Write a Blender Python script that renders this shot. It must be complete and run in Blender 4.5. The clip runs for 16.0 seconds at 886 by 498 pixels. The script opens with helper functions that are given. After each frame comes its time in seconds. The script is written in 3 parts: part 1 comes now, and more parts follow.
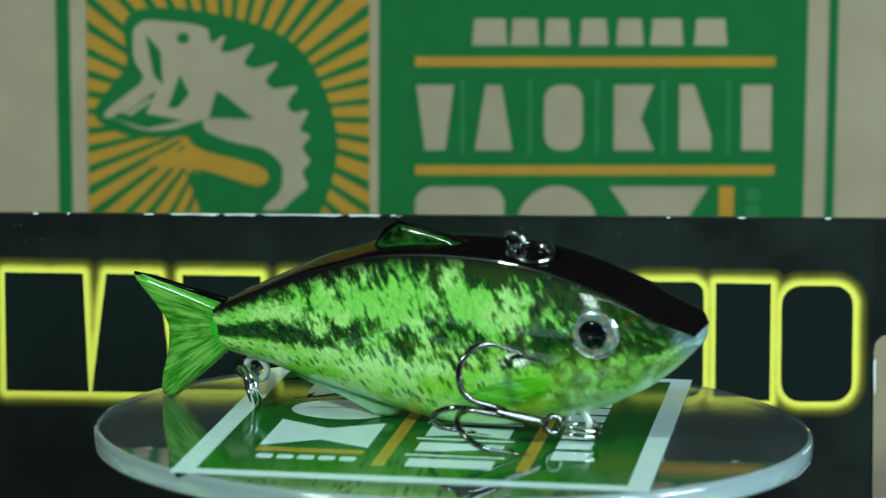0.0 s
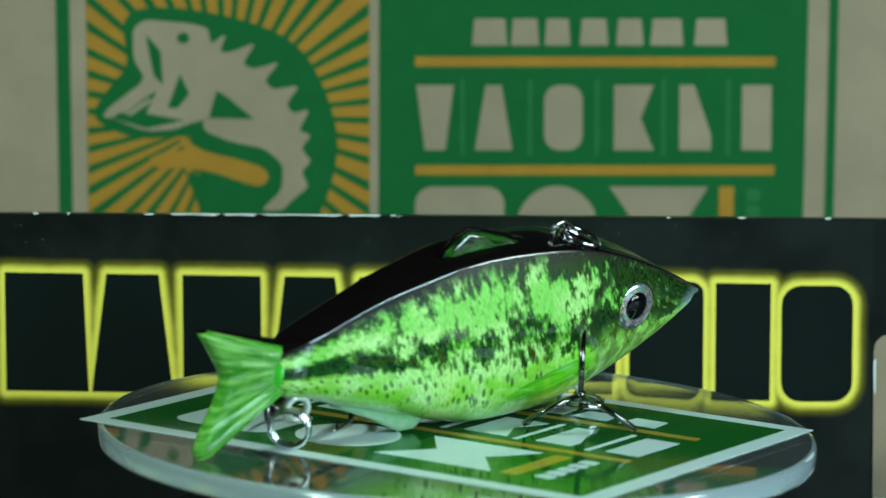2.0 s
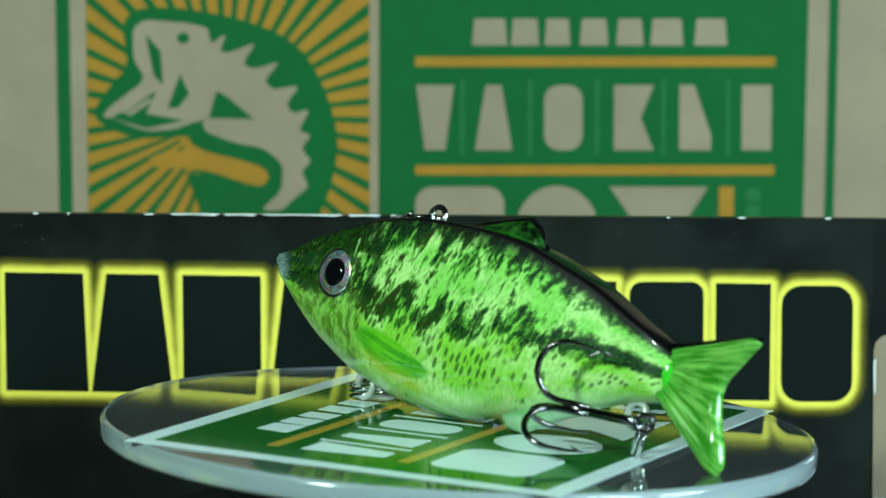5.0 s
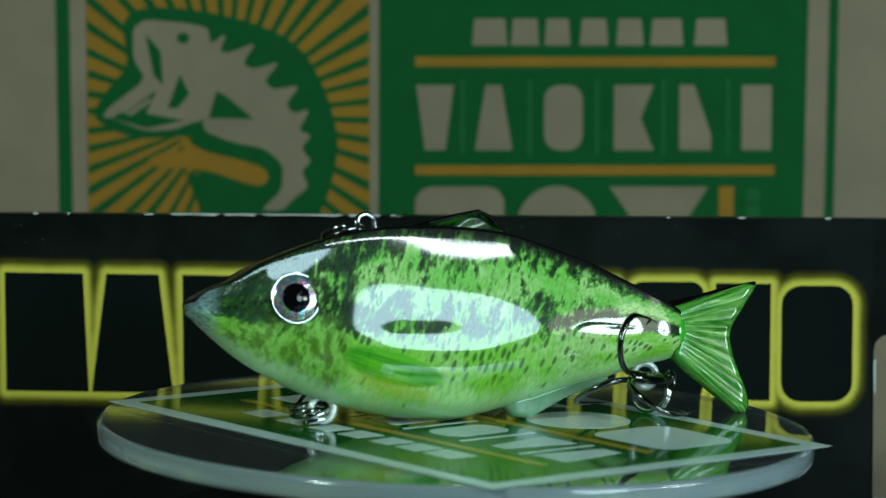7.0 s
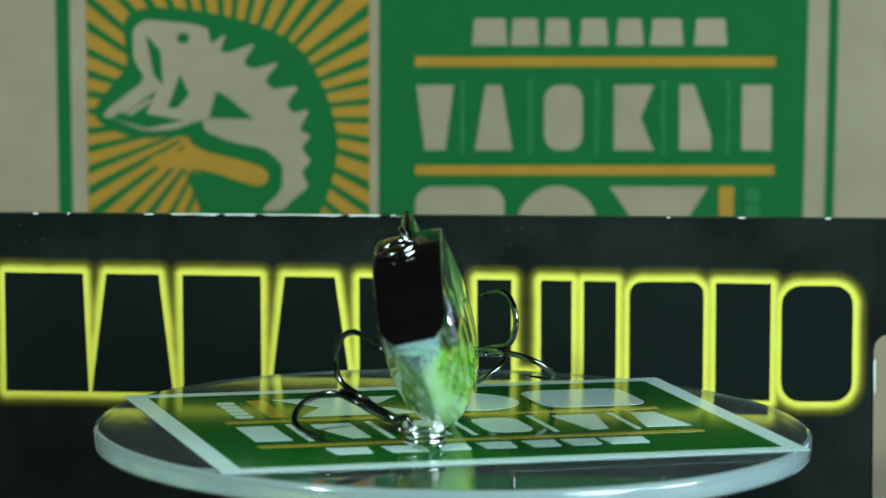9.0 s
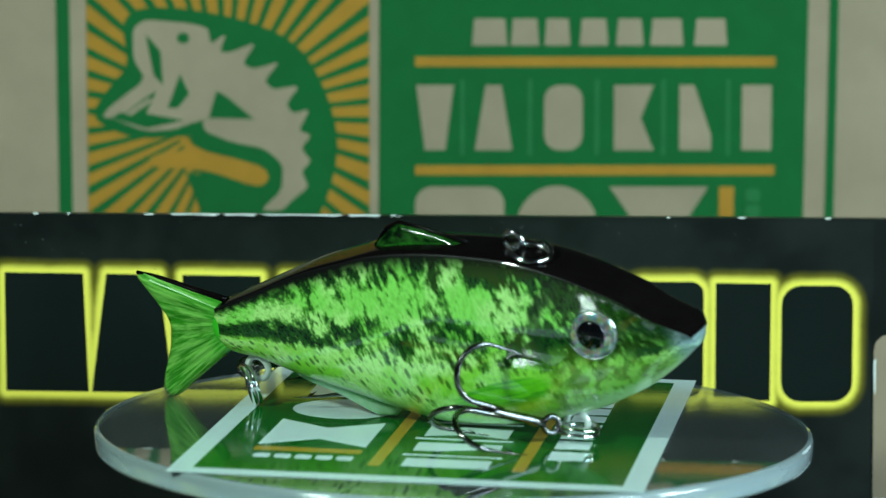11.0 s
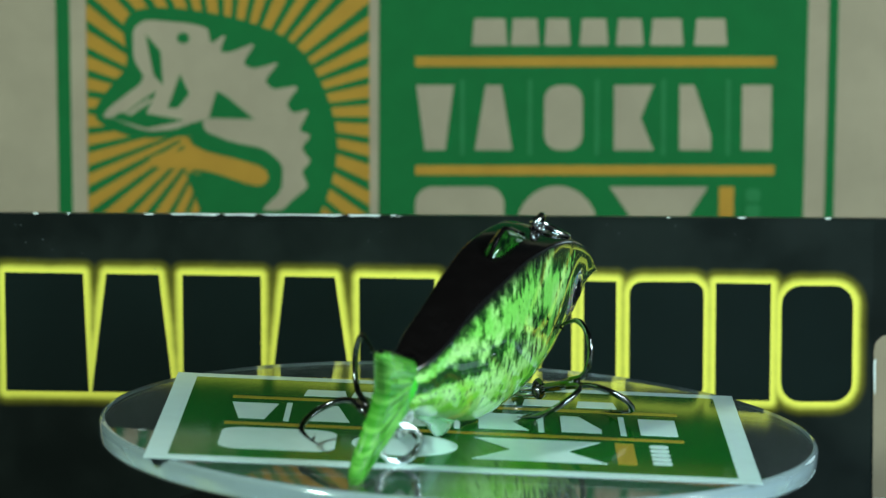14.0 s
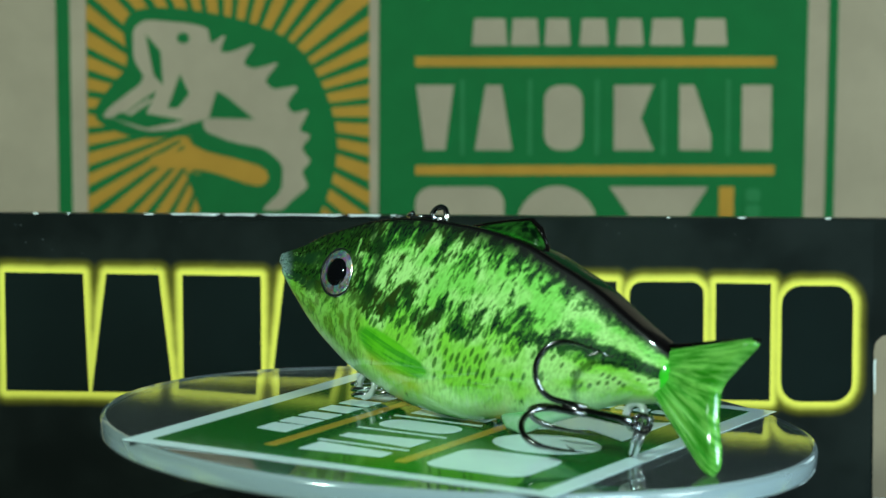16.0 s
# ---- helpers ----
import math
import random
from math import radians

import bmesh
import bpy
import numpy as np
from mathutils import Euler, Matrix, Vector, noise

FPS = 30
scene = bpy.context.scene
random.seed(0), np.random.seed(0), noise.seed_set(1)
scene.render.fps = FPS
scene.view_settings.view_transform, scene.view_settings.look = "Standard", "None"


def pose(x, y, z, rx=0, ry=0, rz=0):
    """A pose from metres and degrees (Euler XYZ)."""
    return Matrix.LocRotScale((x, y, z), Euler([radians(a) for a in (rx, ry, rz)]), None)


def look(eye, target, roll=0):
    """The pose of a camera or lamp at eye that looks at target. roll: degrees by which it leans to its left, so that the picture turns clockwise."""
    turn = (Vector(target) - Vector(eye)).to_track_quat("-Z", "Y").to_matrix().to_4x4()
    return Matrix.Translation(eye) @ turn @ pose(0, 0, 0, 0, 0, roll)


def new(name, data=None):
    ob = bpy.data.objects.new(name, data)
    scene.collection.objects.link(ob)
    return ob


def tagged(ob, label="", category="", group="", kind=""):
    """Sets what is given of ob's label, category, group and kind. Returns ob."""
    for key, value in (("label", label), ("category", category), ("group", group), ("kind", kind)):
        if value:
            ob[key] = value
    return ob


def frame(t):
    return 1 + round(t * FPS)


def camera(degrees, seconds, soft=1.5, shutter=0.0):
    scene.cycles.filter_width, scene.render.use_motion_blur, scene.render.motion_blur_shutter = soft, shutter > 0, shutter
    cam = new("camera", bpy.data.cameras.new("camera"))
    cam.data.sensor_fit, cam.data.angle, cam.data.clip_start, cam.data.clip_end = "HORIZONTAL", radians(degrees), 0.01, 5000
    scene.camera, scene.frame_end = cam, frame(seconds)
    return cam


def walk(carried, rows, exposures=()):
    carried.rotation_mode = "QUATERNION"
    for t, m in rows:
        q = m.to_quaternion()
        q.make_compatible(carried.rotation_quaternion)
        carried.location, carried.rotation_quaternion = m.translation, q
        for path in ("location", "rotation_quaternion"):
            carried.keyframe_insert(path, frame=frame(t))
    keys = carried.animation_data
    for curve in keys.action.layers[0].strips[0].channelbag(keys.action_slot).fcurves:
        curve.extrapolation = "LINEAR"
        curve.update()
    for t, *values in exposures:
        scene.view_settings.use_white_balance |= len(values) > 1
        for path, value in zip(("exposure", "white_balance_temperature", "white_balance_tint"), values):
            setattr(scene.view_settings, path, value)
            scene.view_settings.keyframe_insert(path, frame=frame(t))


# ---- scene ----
cam = camera(12.856, 16.0, soft=1.35)
# a macro lens, stopped down: sharp from the lure to the black box, a little soft on the carton behind
cam.data.dof.use_dof = True
cam.data.dof.focus_distance = 0.568
cam.data.dof.aperture_fstop = 31.0
EYE = (-0.00185, -0.54032, 0.09828)
CAM_POSE = pose(*EYE, rx=90 - 7.756)
EXPOSURES = [(0, -0.51), (1, -0.65), (1.5, -0.78), (2, -0.73), (3, -0.47), (3.5, -0.33), (4, -0.33), (6.3, -0.78), (6.5, -1.01), (7, -1.66), (7.5, -1.50), (8, -1.18), (8.5, -0.80), (9, -0.48), (11, -0.51), (12, -0.65), (12.5, -0.78), (13, -0.73), (14, -0.47), (14.5, -0.33), (15, -0.33), (16, -0.51)]
walk(cam, [(0, CAM_POSE), (16, CAM_POSE)], EXPOSURES)

# ---- light: one window-like panel and one small lamp, in a dim room ----
world = bpy.data.worlds.new("room_air")
scene.world = world
world.use_nodes = True
world.node_tree.nodes["Background"].inputs["Color"].default_value = (0.75, 0.85, 1.0, 1)
world.node_tree.nodes["Background"].inputs["Strength"].default_value = 0.02


def area_lamp(name, eye, target, sx, sy, watts, color, label, shape="ELLIPSE"):
    lamp = bpy.data.lights.new(name, "AREA")
    lamp.shape, lamp.size, lamp.size_y, lamp.energy, lamp.color = shape, sx, sy, watts, color
    ob = new(name, lamp)
    ob.matrix_world = look(eye, target)
    return tagged(ob, label, "lamp")


SOFT_LAMP = area_lamp("light_panel", (0.395, -0.372, 0.160), (0, 0, 0.01), 0.25, 0.24, 4.25, (0.58, 0.90, 1.0), "large round cool white studio lamp on a stand")
area_lamp("tube_lamp", (0.40, -0.30, 0.345), (0, 0, 0.01), 0.22, 0.012, 0.60, (0.82, 0.98, 1.0), "slim white tube lamp above the studio lamp", "RECTANGLE")
area_lamp("desk_lamp", (-0.28, -0.29, 0.27), (0, 0, 0.01), 0.045, 0.045, 2.8, (0.72, 1.0, 0.86), "small bright round desk lamp beside the table")
area_lamp("side_lamp", (0.70, -0.218, 0.155), (0, 0, 0.01), 0.31, 0.24, 1.1, (0.95, 1.0, 0.82), "wide warm white reflector bowl of a lamp")
SIDE_LAMP = area_lamp("side_bulb", (0.675, -0.212, 0.140), (0, 0, 0.01), 0.20, 0.13, 3.1, (0.72, 0.97, 1.0), "bright cool white oval bulb on a stand")
area_lamp("rear_panel", (0.30, 0.462, 0.065), (0, 0, 0.02), 0.10, 0.14, 0.05, (0.70, 0.95, 1.0), "faint cool white panel behind the boxes")

# ---- the turning axis: leans a little, and the plate sits a little askew on it ----
AXIS = Matrix(((0.99953, 0.00879, 0.02949), (-0.00879, 0.99996, -0.00006), (-0.02949, -0.0002, 0.99957))).to_4x4()
TURN_START, TURN_RATE = -97.0, 32.65
SKEW = pose(0, 0, 0, 0.74) @ pose(0, 0, 0, 0, 0.774) @ pose(0.0004, -0.0003, 0)
LURE_SEAT = pose(0.003, 0, 0.012) @ pose(0, 0, 0, 0, 0, 71.45) @ pose(-0.0003, -0.0002, 0) @ pose(0, 0, 0, 0, -3) @ pose(0, 0, 0, 13)


def turned(t):
    return AXIS @ pose(0, 0, 0, 0, 0, TURN_START + TURN_RATE * t) @ SKEW


# ---- materials ----
import functools

from mathutils.geometry import tessellate_polygon


class Nodes:
    """Short hand for a node tree of one material."""

    def __init__(self, name):
        self.mat = bpy.data.materials.new(name)
        self.mat.use_nodes = True
        self.tree = self.mat.node_tree
        self.bsdf = self.tree.nodes["Principled BSDF"]

    def link(self, value, socket):
        if hasattr(value, "is_output"):
            self.tree.links.new(value, socket)
        else:
            socket.default_value = value

    def math(self, op, a, b=0.0, c=0.0, clamp=False):
        n = self.tree.nodes.new("ShaderNodeMath")
        n.operation, n.use_clamp = op, clamp
        for s, v in zip(n.inputs, (a, b, c)):
            self.link(v, s)
        return n.outputs[0]

    def smooth(self, x, lo, hi):
        n = self.tree.nodes.new("ShaderNodeMapRange")
        n.interpolation_type = "SMOOTHSTEP"
        self.link(x, n.inputs["Value"])
        n.inputs["From Min"].default_value, n.inputs["From Max"].default_value = lo, hi
        return n.outputs["Result"]

    def mix(self, f, a, b):
        n = self.tree.nodes.new("ShaderNodeMix")
        n.data_type = "RGBA"
        self.link(f, n.inputs["Factor"])
        for s, v in ((n.inputs[6], a), (n.inputs[7], b)):
            self.link((*v, 1) if isinstance(v, tuple) and len(v) == 3 else v, s)
        return n.outputs[2]

    def coord(self, which="Object"):
        return self.tree.nodes.new("ShaderNodeTexCoord").outputs[which]

    def split(self, v):
        n = self.tree.nodes.new("ShaderNodeSeparateXYZ")
        self.link(v, n.inputs[0])
        return n.outputs

    def join(self, x, y, z):
        n = self.tree.nodes.new("ShaderNodeCombineXYZ")
        for s, v in zip(n.inputs, (x, y, z)):
            self.link(v, s)
        return n.outputs[0]

    def noise(self, v, scale, detail=3.0, rough=0.6):
        n = self.tree.nodes.new("ShaderNodeTexNoise")
        self.link(v, n.inputs["Vector"])
        n.inputs["Scale"].default_value, n.inputs["Detail"].default_value, n.inputs["Roughness"].default_value = scale, detail, rough
        return n.outputs["Fac"]

    def cells(self, v, scale, output="Distance", loose=1.0):
        n = self.tree.nodes.new("ShaderNodeTexVoronoi")
        self.link(v, n.inputs["Vector"])
        n.inputs["Scale"].default_value, n.inputs["Randomness"].default_value = scale, loose
        return n.outputs[output]

    def bump(self, height, strength, distance):
        n = self.tree.nodes.new("ShaderNodeBump")
        self.link(height, n.inputs["Height"])
        n.inputs["Strength"].default_value, n.inputs["Distance"].default_value = strength, distance
        self.link(n.outputs[0], self.bsdf.inputs["Normal"])

    def set(self, **values):
        for key, v in values.items():
            self.link((*v, 1) if isinstance(v, tuple) and len(v) == 3 else v, self.bsdf.inputs[key.replace("_", " ")])
        return self.mat


def plain(name, color, rough=0.5, metal=0.0, var=0.12, scale=300.0, bump=0.0, **more):
    """Paint, print, plastic or metal with fine mottling and uneven gloss."""
    k = Nodes(name)
    f = k.noise(k.coord(), scale, 4)
    g = k.noise(k.coord(), scale * 0.13, 2)
    f = k.math("ADD", k.math("MULTIPLY", f, 0.6), k.math("MULTIPLY", g, 0.4))
    dark, light = tuple(c * (1 - var) for c in color), tuple(min(1, c * (1 + var)) for c in color)
    if bump:
        k.bump(f, bump, 0.0004)
    return k.set(Base_Color=k.mix(k.smooth(f, 0.3, 0.7), dark, light), Roughness=k.math("MULTIPLY_ADD", g, rough * 0.5, rough * 0.75), Metallic=metal, **more)


KRAFT = plain("kraft_board", (0.286, 0.222, 0.152), 0.85, var=0.10, scale=110, bump=0.15, Specular_IOR_Level=0.2)
PRINT_GREEN = plain("green_ink", (0.0035, 0.098, 0.022), 0.7, var=0.07, scale=220, Specular_IOR_Level=0.15)
PRINT_PALE_GREEN = plain("pale_green_ink", (0.016, 0.130, 0.040), 0.7, var=0.07, scale=220, Specular_IOR_Level=0.15)
PRINT_ORANGE = plain("orange_ink", (0.345, 0.170, 0.021), 0.7, var=0.08, scale=220, Specular_IOR_Level=0.15)
STICKER_WHITE = plain("white_vinyl", (0.62, 0.76, 0.77), 0.12, var=0.03, IOR=1.28)
STICKER_GREEN = plain("green_vinyl", (0.004, 0.10, 0.009), 0.08, var=0.08, scale=120, IOR=1.28)
STICKER_GOLD = plain("gold_vinyl", (0.42, 0.27, 0.03), 0.1, var=0.06)
BLACK_BOARD = plain("black_board", (0.0076, 0.0104, 0.0090), 0.28, var=0.55, scale=45, bump=0.05, Specular_IOR_Level=0.3)
BLACK_INK = plain("black_ink", (0.0048, 0.0092, 0.0082), 0.3, var=0.2, scale=60, Specular_IOR_Level=0.3)
SCUFF = plain("bare_paper", (0.7, 0.74, 0.72), 0.8)
DUST = plain("grey_dust", (0.10, 0.12, 0.12), 0.9)
BASE_BLACK = plain("black_gloss_plastic", (0.004, 0.004, 0.005), 0.05, var=0.2)
TABLE_BLACK = plain("black_table_top", (0.020, 0.018, 0.016), 0.55, var=0.3, scale=40)
STEEL = plain("black_nickel", (0.17, 0.165, 0.16), 0.16, 1.0, var=0.15, scale=900)
CHROME = plain("bright_steel", (0.72, 0.74, 0.74), 0.12, 1.0, var=0.1, scale=900)
EYELET = plain("white_coated_wire", (0.62, 0.68, 0.64), 0.2, 0.3, var=0.1, scale=900)
PUPIL = plain("black_pupil", (0.003, 0.003, 0.004), 0.06)
WALL = plain("wall_paint", (0.11, 0.12, 0.12), 0.9, var=0.04, scale=8)
FLOOR = plain("floor_board", (0.16, 0.11, 0.07), 0.5, var=0.2, scale=6)
PALE_PLASTIC = plain("pale_plastic", (0.55, 0.62, 0.63), 0.35)
FIN_BLACK = plain("black_paint", (0.004, 0.003, 0.003), 0.12, var=0.2, scale=400, Specular_IOR_Level=0.05)


def clear_acrylic(name, rough, color):
    k = Nodes(name)
    return k.set(Base_Color=color, Roughness=rough, IOR=1.49, Transmission_Weight=0.98)


ACRYLIC = clear_acrylic("clear_acrylic", 0.0, (0.97, 0.99, 0.985))
ACRYLIC_EDGE = Nodes("sawn_acrylic_edge").set(Base_Color=(0.74, 0.92, 0.95), Roughness=0.14, IOR=1.49, Transmission_Weight=0.66, Coat_Weight=1.0, Coat_Roughness=0.03)

ACRYLIC_WALL = Nodes("polished_acrylic_wall").set(Base_Color=(0.74, 0.93, 1.0), Roughness=0.08, IOR=1.49, Transmission_Weight=0.64, Coat_Weight=1.0, Coat_Roughness=0.02)


def glow_print():
    """Black card print with a yellow halo, by each point's distance from the nearest black block."""
    k = Nodes("black_card_with_yellow_halo")
    n = k.tree.nodes.new("ShaderNodeAttribute")
    n.attribute_name = "from_block"
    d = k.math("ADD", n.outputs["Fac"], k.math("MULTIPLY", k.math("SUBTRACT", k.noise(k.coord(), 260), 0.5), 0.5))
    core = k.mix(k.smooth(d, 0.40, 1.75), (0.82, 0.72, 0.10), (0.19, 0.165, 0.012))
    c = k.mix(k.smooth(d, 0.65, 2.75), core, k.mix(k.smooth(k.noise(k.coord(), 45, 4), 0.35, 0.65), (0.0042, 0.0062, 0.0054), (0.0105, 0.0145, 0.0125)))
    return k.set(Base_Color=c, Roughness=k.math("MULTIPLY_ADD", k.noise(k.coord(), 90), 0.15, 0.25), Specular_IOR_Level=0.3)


GLOW = glow_print()


def bass_paint():
    """Lacquered bass pattern: broken dark band along the side, mottled back, speckled rows below, pale belly."""
    k = Nodes("lacquered_bass_paint")
    u, v, _ = k.split(k.coord("UV"))
    side = k.split(k.coord())[1]
    mul, add, sub = (functools.partial(k.math, op) for op in ("MULTIPLY", "ADD", "SUBTRACT"))

    def bell(value, centre, width):
        d = k.math("DIVIDE", sub(value, centre), width)
        return k.math("EXPONENT", mul(mul(d, d), -1.0))

    def inverse(value):
        return sub(1.0, value)

    x, z = mul(u, 80.0), mul(v, 26.0)
    s = mul(k.math("SIGN", side), 3.7)
    s2 = add(s, 9.3)
    slant = k.math("MULTIPLY_ADD", z, 0.28, x)
    broad = k.noise(k.join(mul(x, 0.16), mul(z, 0.16), s), 1.0, 2, 0.5)
    blot = k.noise(k.join(mul(slant, 0.44), mul(z, 0.22), s2), 1.0, 3, 0.55)
    streak = k.noise(k.join(mul(slant, 1.15), mul(z, 0.46), s), 1.0, 3, 0.6)
    fine = k.noise(k.join(mul(slant, 2.6), mul(z, 1.1), s), 1.0, 2, 0.5)
    rag = add(mul(sub(streak, 0.5), 3.7), mul(sub(fine, 0.5), 1.3))
    head = k.smooth(u, 0.70, 0.80)
    # the band is narrow and solid at the tail, and breaks into upright blotches towards the head
    mid = k.math("MULTIPLY_ADD", u, 0.02, 0.515)
    band = bell(v, mid, k.math("MULTIPLY_ADD", u, 0.07, 0.115))
    solid = inverse(k.smooth(u, 0.12, 0.34))
    band = mul(band, k.math("MULTIPLY_ADD", solid, 0.65, 0.62))
    back = mul(k.smooth(v, 0.72, 0.95), 0.72)
    low = inverse(k.smooth(v, 0.34, 0.46))
    clear = add(mul(bell(v, 0.70, 0.085), 0.34), mul(low, 0.75))
    patch = mul(sub(blot, 0.5), k.math("MULTIPLY_ADD", solid, -3.4, 4.0))
    field = add(add(add(band, back), add(patch, mul(rag, k.math("MULTIPLY_ADD", solid, -0.45, 1.0)))), add(mul(mul(k.smooth(u, 0.57, 0.74), k.smooth(v, 0.34, 0.5)), 0.45), mul(clear, -1.0)))
    soft = k.smooth(field, -0.05, 0.46)
    dark = k.smooth(field, 0.22, 0.86)
    # ground colours: pale mint above the band, yellow-green below
    light = k.mix(k.smooth(v, 0.40, 0.66), (0.27, 0.72, 0.060), (0.26, 0.74, 0.12))
    light = k.mix(mul(k.smooth(broad, 0.40, 0.58), 0.85), light, (0.54, 0.90, 0.30))
    light = k.mix(mul(k.smooth(fine, 0.42, 0.64), 0.35), light, (0.11, 0.42, 0.03))
    light = k.mix(mul(soft, 0.72), light, (0.065, 0.29, 0.018))
    # short slanting dashes, in rows on the lower side
    cell = k.cells(k.join(mul(slant, 0.95), mul(z, 0.42), s), 1.0, loose=0.9)
    dash = mul(inverse(k.smooth(cell, 0.24, 0.42)), mul(k.smooth(v, 0.12, 0.20), inverse(k.smooth(v, 0.44, 0.56))))
    dash = mul(mul(dash, k.smooth(streak, 0.28, 0.44)), inverse(head))
    tick = k.cells(k.join(mul(slant, 0.95), mul(z, 0.38), s2), 1.0, loose=0.8)
    tick = mul(inverse(k.smooth(tick, 0.16, 0.36)), mul(k.smooth(field, -0.30, 0.25), k.smooth(v, 0.25, 0.4)))
    light = k.mix(mul(tick, 0.6), light, (0.020, 0.14, 0.010))
    deep = k.mix(k.smooth(fine, 0.38, 0.62), (0.002, 0.020, 0.006), (0.010, 0.075, 0.008))
    deep = k.mix(mul(k.smooth(u, 0.40, 0.65), k.smooth(broad, 0.44, 0.56)), deep, (0.022, 0.050, 0.004))
    c = k.mix(dark, light, deep)
    c = k.mix(mul(dash, 0.85), c, (0.030, 0.13, 0.010))
    # gill cover: pale plates outlined by olive strokes, a dark bar at its rear edge
    stroke = k.noise(k.join(mul(x, 0.55), mul(k.math("MULTIPLY_ADD", x, -0.35, z), 0.26), s2), 1.0, 3, 0.6)
    cheek = mul(mul(k.smooth(u, 0.695, 0.735), inverse(k.smooth(u, 0.90, 0.95))), inverse(k.smooth(v, 0.36, 0.56)))
    plate = k.mix(k.smooth(stroke, 0.44, 0.60), (0.25, 0.58, 0.085), (0.07, 0.15, 0.006))
    plate = k.mix(mul(k.smooth(streak, 0.52, 0.68), 0.7), plate, (0.03, 0.15, 0.010))
    c = k.mix(mul(cheek, 0.8), c, plate)
    bend = sub(v, 0.62)
    bar = add(sub(u, 0.705), add(mul(mul(bend, bend), -0.35), mul(sub(blot, 0.5), 0.05)))
    bar = mul(inverse(k.smooth(k.math("ABSOLUTE", bar), 0.004, 0.020)), k.smooth(v, 0.40, 0.58))
    c = k.mix(mul(bar, 0.85), c, (0.006, 0.028, 0.006))
    # dark crown before and above the eye
    crown = mul(mul(k.smooth(u, 0.67, 0.75), k.smooth(v, 0.44, 0.68)), k.smooth(add(streak, mul(head, 0.24)), 0.44, 0.66))
    c = k.mix(mul(crown, 0.90), c, k.mix(k.smooth(fine, 0.4, 0.6), (0.003, 0.018, 0.002), (0.014, 0.065, 0.004)))
    # stripes from the eye to the nose
    stripe = k.math("SINE", add(mul(v, 20.0), mul(u, -16.0)))
    stripe = mul(k.smooth(add(stripe, mul(sub(streak, 0.5), 2.6)), -0.1, 0.9), mul(k.smooth(u, 0.84, 0.88), k.smooth(v, 0.16, 0.36)))
    c = k.mix(mul(stripe, 0.85), c, (0.008, 0.045, 0.012))
    # painted fin behind the gill, with dark rays and a yellow foot
    fx = k.math("DIVIDE", sub(u, 0.622), 0.095)
    fz = k.math("DIVIDE", sub(v, k.math("MULTIPLY_ADD", u, 0.45, -0.045)), k.math("MULTIPLY_ADD", fx, 0.026, 0.090))
    fin = inverse(k.smooth(add(mul(fx, fx), mul(fz, fz)), 0.70, 1.15))
    ray = k.noise(k.join(mul(x, 0.12), mul(k.math("MULTIPLY_ADD", x, -0.14, z), 1.5), s), 1.0, 2, 0.5)
    c = k.mix(mul(fin, 0.92), c, k.mix(k.smooth(ray, 0.40, 0.62), (0.13, 0.58, 0.012), (0.04, 0.36, 0.008)))
    foot = mul(inverse(k.smooth(k.math("ABSOLUTE", fx), 0.4, 1.1)), bell(v, k.math("MULTIPLY_ADD", u, 0.45, -0.145), 0.04))
    c = k.mix(mul(foot, 0.6), c, (0.46, 0.58, 0.03))
    belly = inverse(k.smooth(add(sub(v, mul(head, 0.05)), mul(sub(streak, 0.5), 0.12)), 0.01, 0.12))
    c = k.mix(mul(belly, 0.85), c, (0.46, 0.74, 0.36))
    # pale speckled lip and chin
    lip = mul(k.smooth(u, 0.925, 0.965), k.smooth(inverse(v), -0.04, 0.05))
    c = k.mix(mul(lip, 0.8), c, k.mix(k.smooth(fine, 0.46, 0.62), (0.40, 0.58, 0.60), (0.07, 0.13, 0.15)))
    # black overspray that fades down from the back
    edge = k.smooth(add(v, mul(sub(0.5, u), 0.12)), 0.87, 1.0)
    c = k.mix(edge, c, (0.004, 0.004, 0.004))
    ripple = k.noise(k.coord(), 120, 1)
    k.bump(ripple, 0.05, 0.0005)
    k.link(k.tree.nodes["Bump"].outputs[0], k.bsdf.inputs["Coat Normal"])
    return k.set(Base_Color=c, Roughness=0.4, Specular_IOR_Level=0.15, Coat_Weight=1.0, Coat_Roughness=0.045, Coat_IOR=1.72)


def fin_plastic(name, a, b, stripes):
    k = Nodes(name)
    u, v, _ = k.split(k.coord("UV"))
    n = k.noise(k.join(k.math("MULTIPLY", u, 2.0), k.math("MULTIPLY", v, stripes), 0.0), 1.0, 3)
    root = k.math("SUBTRACT", 1.0, k.smooth(u, 0.0, 0.35))
    c = k.mix(k.smooth(n, 0.35, 0.65), a, b)
    return k.set(Base_Color=k.mix(k.math("MULTIPLY", root, 0.5), c, (0.03, 0.55, 0.02)), Roughness=0.15, Transmission_Weight=0.4, Coat_Weight=0.5, Coat_Roughness=0.08)


def foil():
    k = Nodes("rainbow_foil_iris")
    hue = k.cells(k.coord(), 2200.0, "Color")
    return k.set(Base_Color=k.mix(0.68, (0.62, 0.68, 0.72), hue), Roughness=0.22, Metallic=0.75, Coat_Weight=1.0, Coat_Roughness=0.02)


